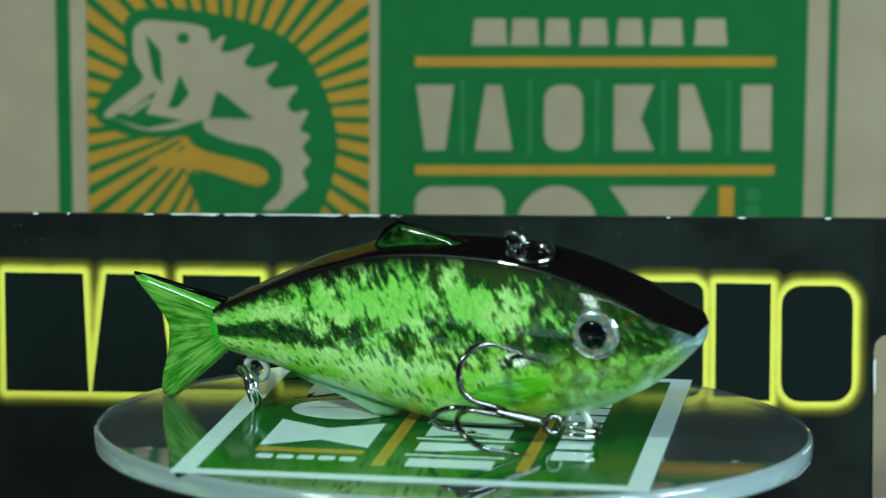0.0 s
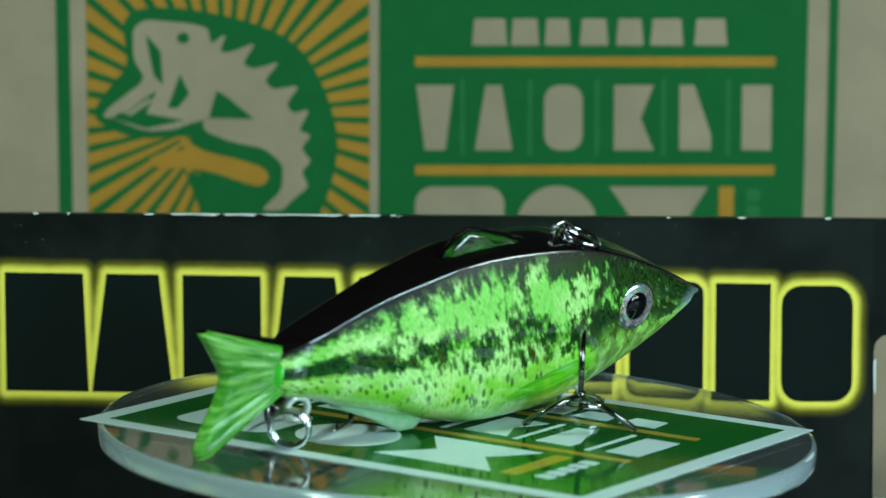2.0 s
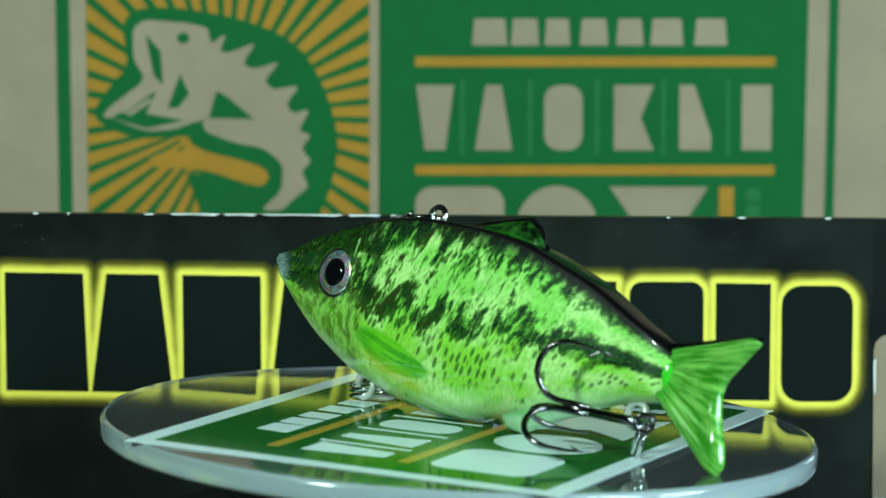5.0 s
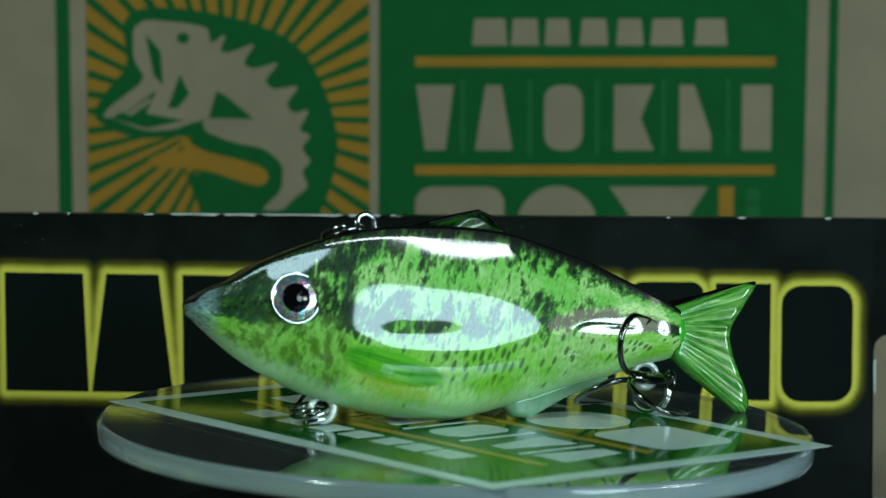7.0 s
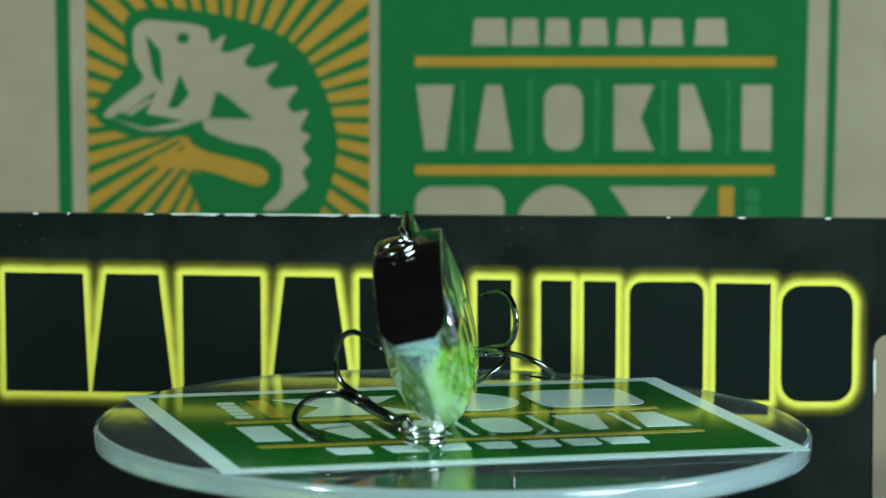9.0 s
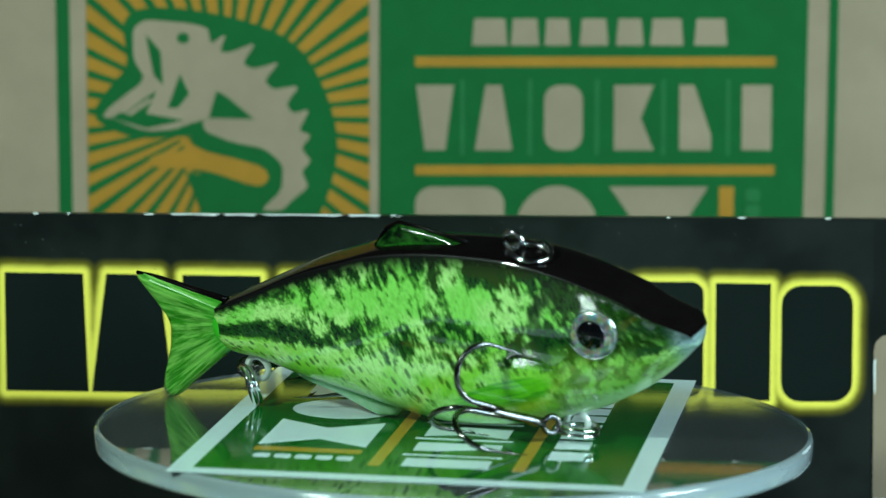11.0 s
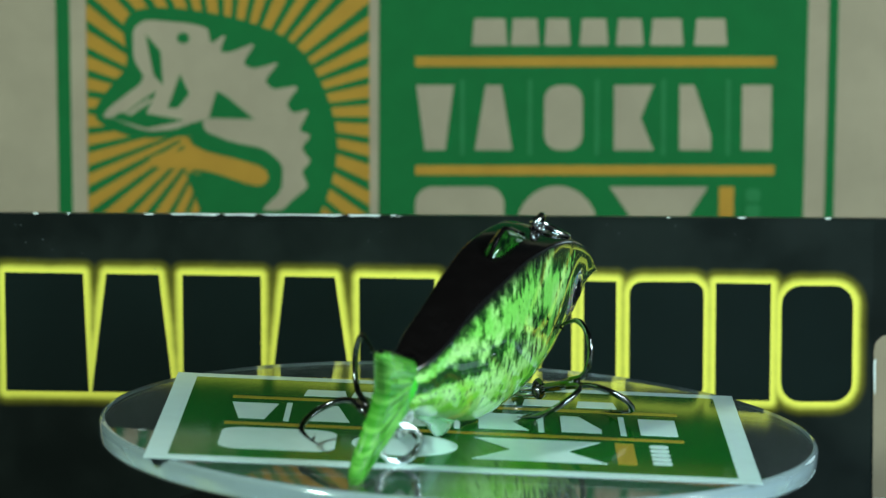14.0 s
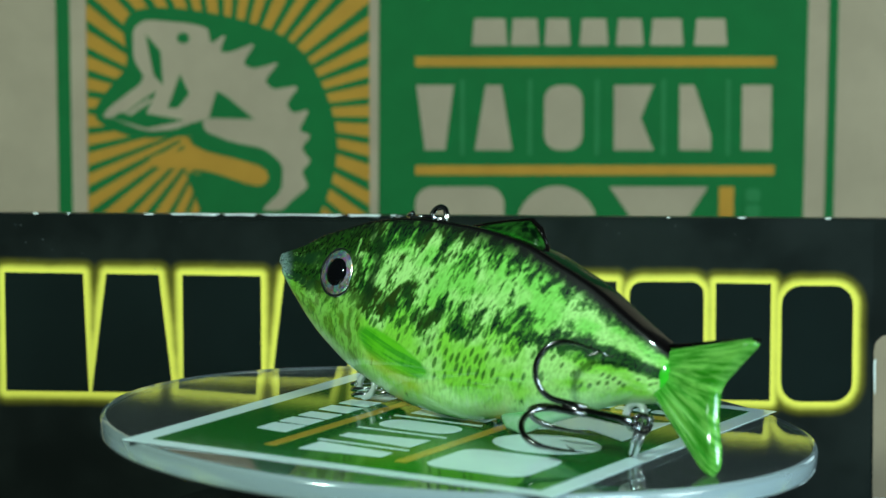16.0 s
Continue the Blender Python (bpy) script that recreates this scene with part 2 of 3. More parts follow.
BASS = bass_paint()
TAIL_GREEN = fin_plastic("green_tail_plastic", (0.035, 0.34, 0.012), (0.32, 0.82, 0.15), 20.0)
KEEL_WHITE = fin_plastic("milky_keel_plastic", (0.38, 0.75, 0.42), (0.52, 0.82, 0.56), 8.0)
DORSAL_GREEN = fin_plastic("dark_green_fin_plastic", (0.001, 0.010, 0.003), (0.030, 0.17, 0.020), 9.0)
FOIL = foil()
ROOT_GREEN = plain("green_lacquer", (0.04, 0.50, 0.02), 0.15, var=0.2, scale=500, Coat_Weight=0.6)


# ---- mesh helpers ----
def part(name, bm, material, parent=None, label="", smooth=False):
    me = bpy.data.meshes.new(name)
    bmesh.ops.recalc_face_normals(bm, faces=bm.faces)
    bm.to_mesh(me)
    bm.free()
    for m in material if isinstance(material, list) else [material]:
        me.materials.append(m)
    if smooth:
        for p in me.polygons:
            p.use_smooth = True
    ob = new(name, me)
    if parent:
        ob.parent = parent
    return tagged(ob, label)


def root(name, label, category, kind="", group=""):
    return tagged(new(name), label, category, group, kind)


def box(x0, x1, y0, y1, z0, z1, bevel=0.0, segments=2):
    bm = bmesh.new()
    bmesh.ops.create_cube(bm, size=1)
    for v in bm.verts:
        v.co = Vector(((x0 + x1) / 2 + v.co.x * (x1 - x0), (y0 + y1) / 2 + v.co.y * (y1 - y0), (z0 + z1) / 2 + v.co.z * (z1 - z0)))
    if bevel:
        bmesh.ops.bevel(bm, geom=bm.edges[:], offset=bevel, segments=segments, affect="EDGES", profile=0.5)
    return bm


def sheet(points, place, depth):
    """A flat printed shape: the outline (u, v), set by place(u, v, depth), with a thin edge of its own."""
    bm = bmesh.new()
    front = [bm.verts.new(place(u, v, depth)) for u, v in points]
    back = [bm.verts.new(place(u, v, 0.0)) for u, v in points]
    for tri in tessellate_polygon([[Vector((u, v, 0)) for u, v in points]]):
        bm.faces.new([front[i] for i in tri])
    for i in range(len(points)):
        j = (i + 1) % len(points)
        bm.faces.new((front[i], back[i], back[j], front[j]))
    return bm


def rect(x0, x1, y0, y1):
    return [(x0, y0), (x1, y0), (x1, y1), (x0, y1)]


def rounded(x0, x1, y0, y1, r, n=5):
    out = []
    for cx, cy, a0 in ((x1 - r, y0 + r, -90), (x1 - r, y1 - r, 0), (x0 + r, y1 - r, 90), (x0 + r, y0 + r, 180)):
        for i in range(n + 1):
            a = radians(a0 + 90 * i / n)
            out.append((cx + r * math.cos(a), cy + r * math.sin(a)))
    return out


def eased(points, share=0.22):
    """The outline with its corners cut, so that they read as drawn by hand."""
    out = []
    for (ax, ay), (bx, by) in zip(points, points[1:] + points[:1]):
        out += [(ax + (bx - ax) * share, ay + (by - ay) * share), (bx - (bx - ax) * share, by - (by - ay) * share)]
    return out


def ellipse(cx, cy, rx, ry, n=28):
    return [(cx + rx * math.cos(2 * math.pi * i / n), cy + ry * math.sin(2 * math.pi * i / n)) for i in range(n)]


def tube(points, radius, closed=False, sides=8, taper=1.0):
    """A round wire along points."""
    bm = bmesh.new()
    n = len(points)
    pts = [Vector(p) for p in points]
    rings, up = [], None
    for i, p in enumerate(pts):
        a = pts[(i - 1) % n] if closed or i else p
        b = pts[(i + 1) % n] if closed or i < n - 1 else p
        d = (b - a).normalized()
        if up is None:
            up = d.orthogonal().normalized()
        up = (up - d * up.dot(d)).normalized()
        side = d.cross(up)
        r = radius * (1 if taper == 1 else min(1.0, (n - 1 - i) / (n * 0.22) + taper))
        rings.append([bm.verts.new(p + (up * math.cos(q) + side * math.sin(q)) * r) for q in [2 * math.pi * j / sides for j in range(sides)]])
    for i in range(n if closed else n - 1):
        a, b = rings[i], rings[(i + 1) % n]
        for j in range(sides):
            bm.faces.new((a[j], a[(j + 1) % sides], b[(j + 1) % sides], b[j]))
    if not closed:
        bm.faces.new(rings[0][::-1])
        bm.faces.new(rings[-1])
    return bm


def lathe(profile, n=96, slots=None):
    """Turns (radius, z) pairs about the z axis; slots gives each band's material."""
    bm = bmesh.new()
    rings = []
    for r, z in profile:
        if r == 0:
            rings.append([bm.verts.new((0, 0, z))])
        else:
            rings.append([bm.verts.new((r * math.cos(2 * math.pi * i / n), r * math.sin(2 * math.pi * i / n), z)) for i in range(n)])
    for k, (a, b) in enumerate(zip(rings, rings[1:])):
        for i in range(n):
            j = (i + 1) % n
            vs = [a[i % len(a)], a[j % len(a)], b[j % len(b)], b[i % len(b)]]
            f = bm.faces.new(list(dict.fromkeys(vs)))
            f.material_index = slots[k] if slots else 0
            f.smooth = True
    return bm


# ---- room and table ----
def room():
    for name, m, b in (
        ("floor", FLOOR, (-1.6, 1.6, -1.9, 1.3, -0.88, -0.80)),
        ("ceiling", WALL, (-1.6, 1.6, -1.9, 1.3, 1.62, 1.70)),
        ("wall_north", WALL, (-1.6, 1.6, 1.3, 1.4, -0.88, 1.70)),
        ("wall_south", WALL, (-1.6, 1.6, -2.0, -1.9, -0.88, 1.70)),
        ("wall_east", WALL, (1.6, 1.7, -1.9, 1.3, -0.88, 1.70)),
        ("wall_west", WALL, (-1.7, -1.6, -1.9, 1.3, -0.88, 1.70)),
    ):
        tagged(part(name, box(*b), m), "plain surface that closes the room", "room", kind="structure")
    table = root("table", "black table top with dull finish", "table")
    part("tabletop", box(-0.6, 0.6, -0.35, 0.45, -0.085, TABLE_Z, 0.003), TABLE_BLACK, table)
    for sx in (-1, 1):
        for y in (-0.31, 0.41):
            part("leg", box(sx * 0.56 - 0.025, sx * 0.56 + 0.025, y - 0.025, y + 0.025, -0.80, -0.085, 0.003), TABLE_BLACK, table)


TABLE_Z = -0.055


def lamp_stand(lamp, radius, gap):
    """An added dark domed cap that puts a dark hole in the lamp's reflection, and an unseen stand behind it."""
    # added blocker before the lamp's face, seen only as a hole in its reflection
    cap = lathe([(0, -gap - 0.006), (radius * 0.7, -gap - 0.004), (radius, -gap), (radius * 0.9, -gap + 0.003), (0, -gap + 0.003)], 32)
    cap.transform(pose(-radius * 0.8, radius * 0.2, 0) @ Matrix.Diagonal((1.35, 0.8, 1, 1)))
    part("reflection_cap", cap, TABLE_BLACK, lamp, "black domed cap added to darken the middle of the lamp's reflection")
    part("bracket", tube([(-radius * 0.8, radius * 0.2, -gap), (-radius * 0.8, radius * 0.2, 0.045), (0, 0, 0.045)], 0.004), TABLE_BLACK, lamp)
    back = lamp.matrix_world @ Vector((0, 0, 0.045))
    into = lamp.matrix_world.inverted()
    part("pole", tube([into @ Vector((back.x, back.y, z)) for z in (-0.795, back.z + 0.01)], 0.008), TABLE_BLACK, lamp)
    foot = lathe([(0, 0), (0.09, 0), (0.10, -0.004), (0.10, -0.008), (0, -0.008)], 32)
    foot.transform(into @ pose(back.x, back.y, -0.792))
    part("foot", foot, TABLE_BLACK, lamp)


# ---- printed designs, drawn on a grid of 0.1 mm units; brand lettering is kept as plain blocks ----
def wordmark(add, white, gold, pale):
    """The panel's rows of blocks, rules and dividers."""
    for u, w in ((835, 62), (903, 50), (962, 46), (1024, 50), (1088, 48), (1148, 58), (1225, 58)):
        add("block", [(u + 4, 33), (u + w - 4, 33), (u + w, 80), (u, 80)], white)
    for v in (100, 292):
        add("rule", rect(735, 1368, v, v + 17), gold)
    row = ((737, 803, "wedge_down"), (840, 906, "wedge"), (962, 1030, "round"), (1085, 1155, "notch"), (1200, 1256, "step"), (1310, 1368, "bar"))
    for x0, x1, how in row:
        m = (x0 + x1) / 2
        shape = {
            "wedge_down": [(x0, 150), (x1, 150), (m + 18, 265), (m - 18, 265)],
            "wedge": [(m - 14, 150), (m + 14, 150), (x1, 265), (x0, 265)],
            "round": rounded(x0, x1, 150, 265, 26),
            "notch": [(x0, 150), (x1, 150), (m + 12, 208), (x1, 265), (x0, 265)],
            "step": [(x0, 150), (x0 + 26, 150), (x1, 238), (x1, 265), (x0, 265)],
            "bar": rect(x0, x1 - 6, 150, 265),
        }[how]
        add("block", shape, white)
    for u in (818, 937, 1055, 1172, 1286):
        add("divider", rect(u - 4, u + 4, 140, 274), pale)
    add("block", rounded(735, 892, 330, 476, 30), white)
    add("block", ellipse(985, 403, 72, 75), white)
    add("block", [(1078, 330), (1252, 330), (1205, 403), (1258, 476), (1075, 476), (1128, 403)], white)
    add("rule", rect(1271, 1297, 330, 476), gold)
    for v in (334, 362, 390, 418, 446):
        add("block", rounded(1318, 1344, v, v + 22, 6), pale if pale is not white else white)


BOX_FACE_Y = 0.150


def tackle_carton():
    """Kraft carton with a printed emblem panel and a green word panel on its face."""
    top = root("cardboard_box", "kraft cardboard carton with green and orange printed face", "box")
    s = 0.0001002

    def place(u, v, depth):
        return (-0.00185 + (u - 784) * s, BOX_FACE_Y - depth, 0.00425 - (v - 441) * s)

    part("carton", box(-0.112, 0.082, BOX_FACE_Y, BOX_FACE_Y + 0.07, TABLE_Z, 0.084, 0.0012), KRAFT, top)
    part("lid", box(-0.1135, 0.0835, BOX_FACE_Y + 0.001, BOX_FACE_Y + 0.0715, 0.076, 0.0865, 0.0012), KRAFT, top, "kraft lid of the carton")
    low = 800
    emblem = part("emblem_panel", sheet(rect(158, 655, -300, low), place, 0.00008), PRINT_ORANGE, top, "orange printed panel with green rays")
    words = part("word_panel", sheet([(674, -300), (1429, -300), (1414, low), (668, low)], place, 0.00008), PRINT_GREEN, top, "green printed panel")
    part("stripe", sheet([(103, -300), (127, -300), (133, low), (109, low)], place, 0.00008), PRINT_GREEN, top)
    part("stripe", sheet([(1466, -300), (1482, -300), (1468, low), (1452, low)], place, 0.00008), PRINT_GREEN, top)
    # rays
    cu, cv, n = 400, 205, 46
    rng = random.Random(4)
    for i in range(n):
        a0 = 2 * math.pi * (i + 0.12 * rng.random()) / n
        a1 = a0 + 2 * math.pi * (0.35 + 0.09 * rng.random()) / n

        def reach(a):
            c, d = math.cos(a), math.sin(a)
            tx = ((655 - cu) / c if c > 0 else (158 - cu) / c) if abs(c) > 1e-6 else 1e9
            ty = ((560 - cv) / d if d > 0 else (-160 - cv) / d) if abs(d) > 1e-6 else 1e9
            return min(tx, ty)

        r0, r1 = reach(a0) - 1, reach(a1) - 1
        pts = [(cu + 90 * math.cos(a1), cv + 90 * math.sin(a1)), (cu + 90 * math.cos(a0), cv + 90 * math.sin(a0))]
        pts += [(cu + r0 * math.cos(a0), cv + r0 * math.sin(a0)), (cu + r1 * math.cos(a1), cv + r1 * math.sin(a1))]
        part("ray", sheet(pts, place, 0.00014), PRINT_GREEN, emblem)
    blob = [(220, 40), (248, 13), (330, 14), (430, 33), (505, 62), (548, 100), (582, 170), (600, 240), (593, 310), (560, 400), (470, 420), (505, 300), (478, 262), (420, 254), (350, 238), (250, 246), (190, 226), (165, 200), (200, 150), (233, 115)]
    part("outline", sheet(eased(eased(blob)), place, 0.0002), PRINT_GREEN, emblem)
    part("outline", sheet(eased([(330, 236), (440, 250), (506, 276), (514, 330), (470, 356), (400, 330), (340, 300), (352, 286), (430, 306), (458, 318), (462, 306), (420, 282), (350, 262)]), place, 0.00024), PRINT_GREEN, emblem)
    part("arm", sheet(eased([(262, 276), (340, 262), (420, 280), (470, 296), (478, 316), (462, 330), (430, 322), (380, 304), (330, 296), (280, 298)]), place, 0.00027), PRINT_ORANGE, emblem)
    part("outline", sheet([(330, 304), (390, 316), (452, 342), (484, 335), (500, 336), (470, 420), (375, 420)], place, 0.00022), PRINT_GREEN, emblem)
    fish = [(240, 50), (262, 34), (345, 42), (372, 50), (376, 78), (404, 58), (392, 92), (412, 92), (456, 74), (432, 112), (452, 122), (498, 108), (470, 142), (486, 158), (532, 150), (508, 184), (520, 200), (550, 192), (530, 230), (552, 238), (534, 262), (552, 285), (534, 302), (547, 330), (520, 352), (500, 372), (462, 372), (500, 336), (502, 290), (470, 262), (410, 250), (366, 232), (360, 214), (384, 208), (350, 214), (310, 228), (262, 232), (200, 208), (184, 206), (196, 190), (262, 140), (240, 104)]
    part("silhouette", sheet(eased(fish, 0.16), place, 0.00028), KRAFT, emblem, "pale plain silhouette")
    for pts in ([(372, 208), (386, 160), (404, 170), (452, 210)], [(262, 60), (288, 90), (292, 150), (276, 132)], [(300, 190), (322, 130), (338, 165), (318, 190)], ellipse(328, 67, 11, 10, 14), [(200, 208), (280, 160), (262, 200), (330, 212), (262, 226)]):
        part("mark", sheet(pts, place, 0.00034), PRINT_GREEN, emblem)
    for q in ((215, 196, 275, 152), (226, 200, 268, 172)):
        part("mark", sheet([(q[0], q[1]), (q[2], q[3]), (q[2] + 4, q[3] + 6), (q[0] + 8, q[1] + 4)], place, 0.0004), KRAFT, emblem)

    def add(name, pts, m):
        part(name, sheet(pts, place, 0.00016), m, words)

    wordmark(add, KRAFT, PRINT_ORANGE, PRINT_PALE_GREEN)
    return top


CARD_Y = 0.073


def lean_rect(x0, x1, a=0.0, b=1.0, i0=0, i1=0):
    """A block on the sloping line of print, between shares a and b of its height, with its top inset."""
    def at(u, share):
        t, bo = 482 + 0.0153 * (u - 8), 692 + 0.0135 * (u - 8)
        return (u, t + (bo - t) * share)
    return [at(x0 + i0, a), at(x1 - i1, a), at(x1, b), at(x0, b)]


def black_card():
    """Black printed pack standing behind the turntable, with a row of black blocks in a yellow halo."""
    top = root("black_box", "glossy black cardboard box with yellow-haloed print", "box")
    s, sv = 0.00008895, 0.00008985

    def place(u, v, depth):
        return (-0.00185 + (u - 784) * s, CARD_Y - depth, 0.01474 - (v - 441) * sv)

    blocks = [
        lean_rect(8, 154, 0, 1, 0, 8),
        lean_rect(160, 304, 0, 1, 28, 24),
        lean_rect(323, 461),
        lean_rect(478, 622, 0, 1, 26, 30),
        lean_rect(636, 769),
        lean_rect(845, 905), lean_rect(918, 940, 0.8),
        lean_rect(958, 1012), lean_rect(1034, 1091),
        rounded(1115, 1246, 499, 708, 22),
        lean_rect(1268, 1365),
        rounded(1385, 1511, 506, 712, 34),
    ]
    left, right, right_low, up = -40, 1640, 1549, 386
    # the pack's body, with a cut corner low on one side
    outline = [(left, up - 9), (right, up + 2), (right, 590), (1566, 594), (1552, 606), (right_low, 625), (right_low + 4, 1235), (left, 1235)]
    bm = bmesh.new()
    f = [bm.verts.new(place(u, v, 0)) for u, v in outline]
    b = [bm.verts.new(Vector(place(u, v, 0)) + Vector((0, 0.0016, 0))) for u, v in outline]
    bm.faces.new(f), bm.faces.new(b[::-1])
    for i in range(len(f)):
        j = (i + 1) % len(f)
        bm.faces.new((f[i], b[i], b[j], f[j]))
    part("carton", bm, BLACK_BOARD, top)
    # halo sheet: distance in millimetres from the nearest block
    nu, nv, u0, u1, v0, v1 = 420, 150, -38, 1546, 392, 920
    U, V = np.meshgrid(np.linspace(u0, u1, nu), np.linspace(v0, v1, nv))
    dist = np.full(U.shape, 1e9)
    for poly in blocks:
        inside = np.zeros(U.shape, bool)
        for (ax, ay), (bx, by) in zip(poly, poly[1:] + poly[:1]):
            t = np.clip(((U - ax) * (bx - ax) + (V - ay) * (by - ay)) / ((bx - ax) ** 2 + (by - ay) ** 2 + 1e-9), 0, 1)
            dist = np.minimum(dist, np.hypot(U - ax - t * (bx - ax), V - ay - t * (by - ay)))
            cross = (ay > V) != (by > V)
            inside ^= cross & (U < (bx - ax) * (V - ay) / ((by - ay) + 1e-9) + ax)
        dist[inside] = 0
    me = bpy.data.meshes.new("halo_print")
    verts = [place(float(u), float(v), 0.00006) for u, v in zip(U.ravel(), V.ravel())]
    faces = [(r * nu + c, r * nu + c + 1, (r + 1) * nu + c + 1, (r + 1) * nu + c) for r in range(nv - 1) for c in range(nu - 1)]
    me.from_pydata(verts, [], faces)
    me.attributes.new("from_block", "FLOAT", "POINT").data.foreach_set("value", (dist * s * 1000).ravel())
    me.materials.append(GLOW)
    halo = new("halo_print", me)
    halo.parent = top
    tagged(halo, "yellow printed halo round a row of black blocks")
    for poly in blocks:
        part("block", sheet(poly, place, 0.00012), BLACK_INK, halo)
    # bare paper where the top edge is worn
    rng = random.Random(9)
    edge = lambda u: up - 9 + (u - left) * 11 / (right - left)
    for u, w in [(255, 18), (300, 90), (395, 60), (460, 150), (615, 60), (690, 22), (700, 10), (60, 8), (120, 5), (1180, 6), (1305, 14), (1460, 10)]:
        pts = [(u, edge(u) - 1.2), (u + w, edge(u + w) - 1.2), (u + w * 0.9, edge(u + w) + 0.6 + 2.2 * rng.random()), (u + w * 0.5, edge(u) + 1.0 + rng.random()), (u + w * 0.1, edge(u) + 0.6 + 2 * rng.random())]
        part("worn_edge", sheet(pts, place, 0.0001), SCUFF, top, "pale worn edge")
    for _ in range(26):
        u, v = rng.uniform(10, 1540), rng.uniform(392, 480)
        part("scuff", sheet(ellipse(u, v, rng.uniform(0.5, 1.1), rng.uniform(0.5, 1.8), 6), place, 0.0001), DUST, top)
    part("worn_edge", sheet([(1549, 640), (1553, 636), (1553, 700), (1550, 690)], place, 0.0001), SCUFF, top)
    return top


def pale_case():
    top = root("plastic_case", "pale grey plastic case standing behind the black box", "case")
    part("case_body", box(0.0695, 0.100, 0.112, 0.140, TABLE_Z, -0.0436, 0.002, 3), PALE_PLASTIC, top)
    part("case_lid", box(0.0690, 0.1005, 0.1115, 0.1405, -0.0430, -0.0385, 0.002, 3), PALE_PLASTIC, top)


# ---- turntable ----
DISC_R, DISC_T = 0.050, 0.0032


def turntable_base():
    top = root("turntable_base", "glossy black round turntable base", "turntable")
    top.matrix_world = AXIS
    h = -0.0150
    part("drum", lathe([(0, h), (0.0432, h), (0.0442, h - 0.0006), (0.0446, h - 0.0018), (0.0446, h - 0.034), (0.043, h - 0.0388), (0, h - 0.0388)]), BASE_BLACK, top)
    part("spindle", lathe([(0, -0.0036), (0.006, -0.0036), (0.006, h + 0.002), (0.009, h + 0.0001), (0, h + 0.0001)], 32), BASE_BLACK, top)
    return top


def acrylic_disc():
    top = root("acrylic_disc", "clear round acrylic turntable plate with a printed sticker", "turntable plate")
    b = 0.0007
    prof = [(0, 0), (DISC_R - b, 0), (DISC_R - 0.3 * b, -0.3 * b), (DISC_R, -b), (DISC_R, -DISC_T + b), (DISC_R - 0.3 * b, -DISC_T + 0.3 * b), (DISC_R - b, -DISC_T), (0, -DISC_T)]
    plate = part("plate", lathe(prof, 160, [0, 1, 1, 2, 1, 1, 0]), [ACRYLIC, ACRYLIC_EDGE, ACRYLIC_WALL], top)
    for p in plate.data.polygons:
        p.use_smooth = p.material_index > 0
    w, h = 0.0815, 0.0627
    cx, cy = -0.0007, -0.0009

    def place(u, v, depth):
        return (cx + (u - 1051) * 0.0001002, cy - (v - 247) * 0.0001002, 0.00005 + depth)

    sw, sh = w / 2 / 0.0001002, h / 2 / 0.0001002
    sticker = part("sticker", sheet(rect(1051 - sw, 1051 + sw, 247 - sh, 247 + sh), place, 0.00008), STICKER_WHITE, top, "white-bordered green printed sticker")
    part("green_field", sheet(rect(1051 - sw + 30, 1051 + sw - 30, 247 - sh + 30, 247 + sh - 30), place, 0.00012), STICKER_GREEN, sticker)

    def add(name, pts, m):
        part(name, sheet(pts, place, 0.00016), m, sticker)

    wordmark(add, STICKER_WHITE, STICKER_GOLD, STICKER_WHITE)
    return top


# ---- the lure, in its own space: x to the nose, y to its left, z up; millimetres ----
MM = 0.001
TOPS = ((38, 3.5), (37.22, 4.4), (35.16, 5.45), (32.58, 6.6), (28.8, 8.9), (25.8, 10.2), (21.5, 11.9), (19, 12.7), (12.5, 14.2), (5.6, 14.8), (-1, 14.9), (-9, 14.1), (-14, 12.8), (-20, 11.1), (-28, 7.9), (-35, 5.0), (-36.4, 4.3))
BOTS = ((38, 1.6), (37.05, 0.7), (33.96, -2.0), (30, -4.8), (25.8, -6.9), (23.4, -8.0), (18.2, -9.6), (15.9, -10.2), (11.4, -11.2), (4.5, -11.7), (-2.4, -11.4), (-6, -10.6), (-9, -9.8), (-17.6, -7.3), (-24, -5.5), (-30, -3.4), (-35, -2.2), (-36.4, -1.4))
FLAT = ((38, 2.8), (37.22, 3.7), (35.16, 4.3), (32.58, 4.5), (27, 4.6), (20, 4.75), (5, 4.6), (-10, 4.2), (-22, 3.3), (-35, 2.0), (-36.4, 1.5))
WIDE = ((38, 2.0), (37.22, 2.6), (35.16, 3.05), (32.58, 3.4), (28, 3.95), (24, 4.5), (18, 5.4), (12, 5.9), (6, 6.05), (0, 6.1), (-6, 6.0), (-12, 5.65), (-20, 4.75), (-28, 3.45), (-35, 2.3), (-36.4, 1.6))


def curve(table, x):
    """Smooth reading of a table of (x, value)."""
    xs = np.array([q[0] for q in table][::-1])
    ys = np.array([q[1] for q in table][::-1])
    m = np.gradient(ys, xs)
    i = int(np.clip(np.searchsorted(xs, x) - 1, 0, len(xs) - 2))
    h = xs[i + 1] - xs[i]
    t = float(np.clip((x - xs[i]) / h, 0, 1))
    return float((2 * t**3 - 3 * t**2 + 1) * ys[i] + (t**3 - 2 * t**2 + t) * h * m[i] + (-2 * t**3 + 3 * t**2) * ys[i + 1] + (t**3 - t**2) * h * m[i + 1])


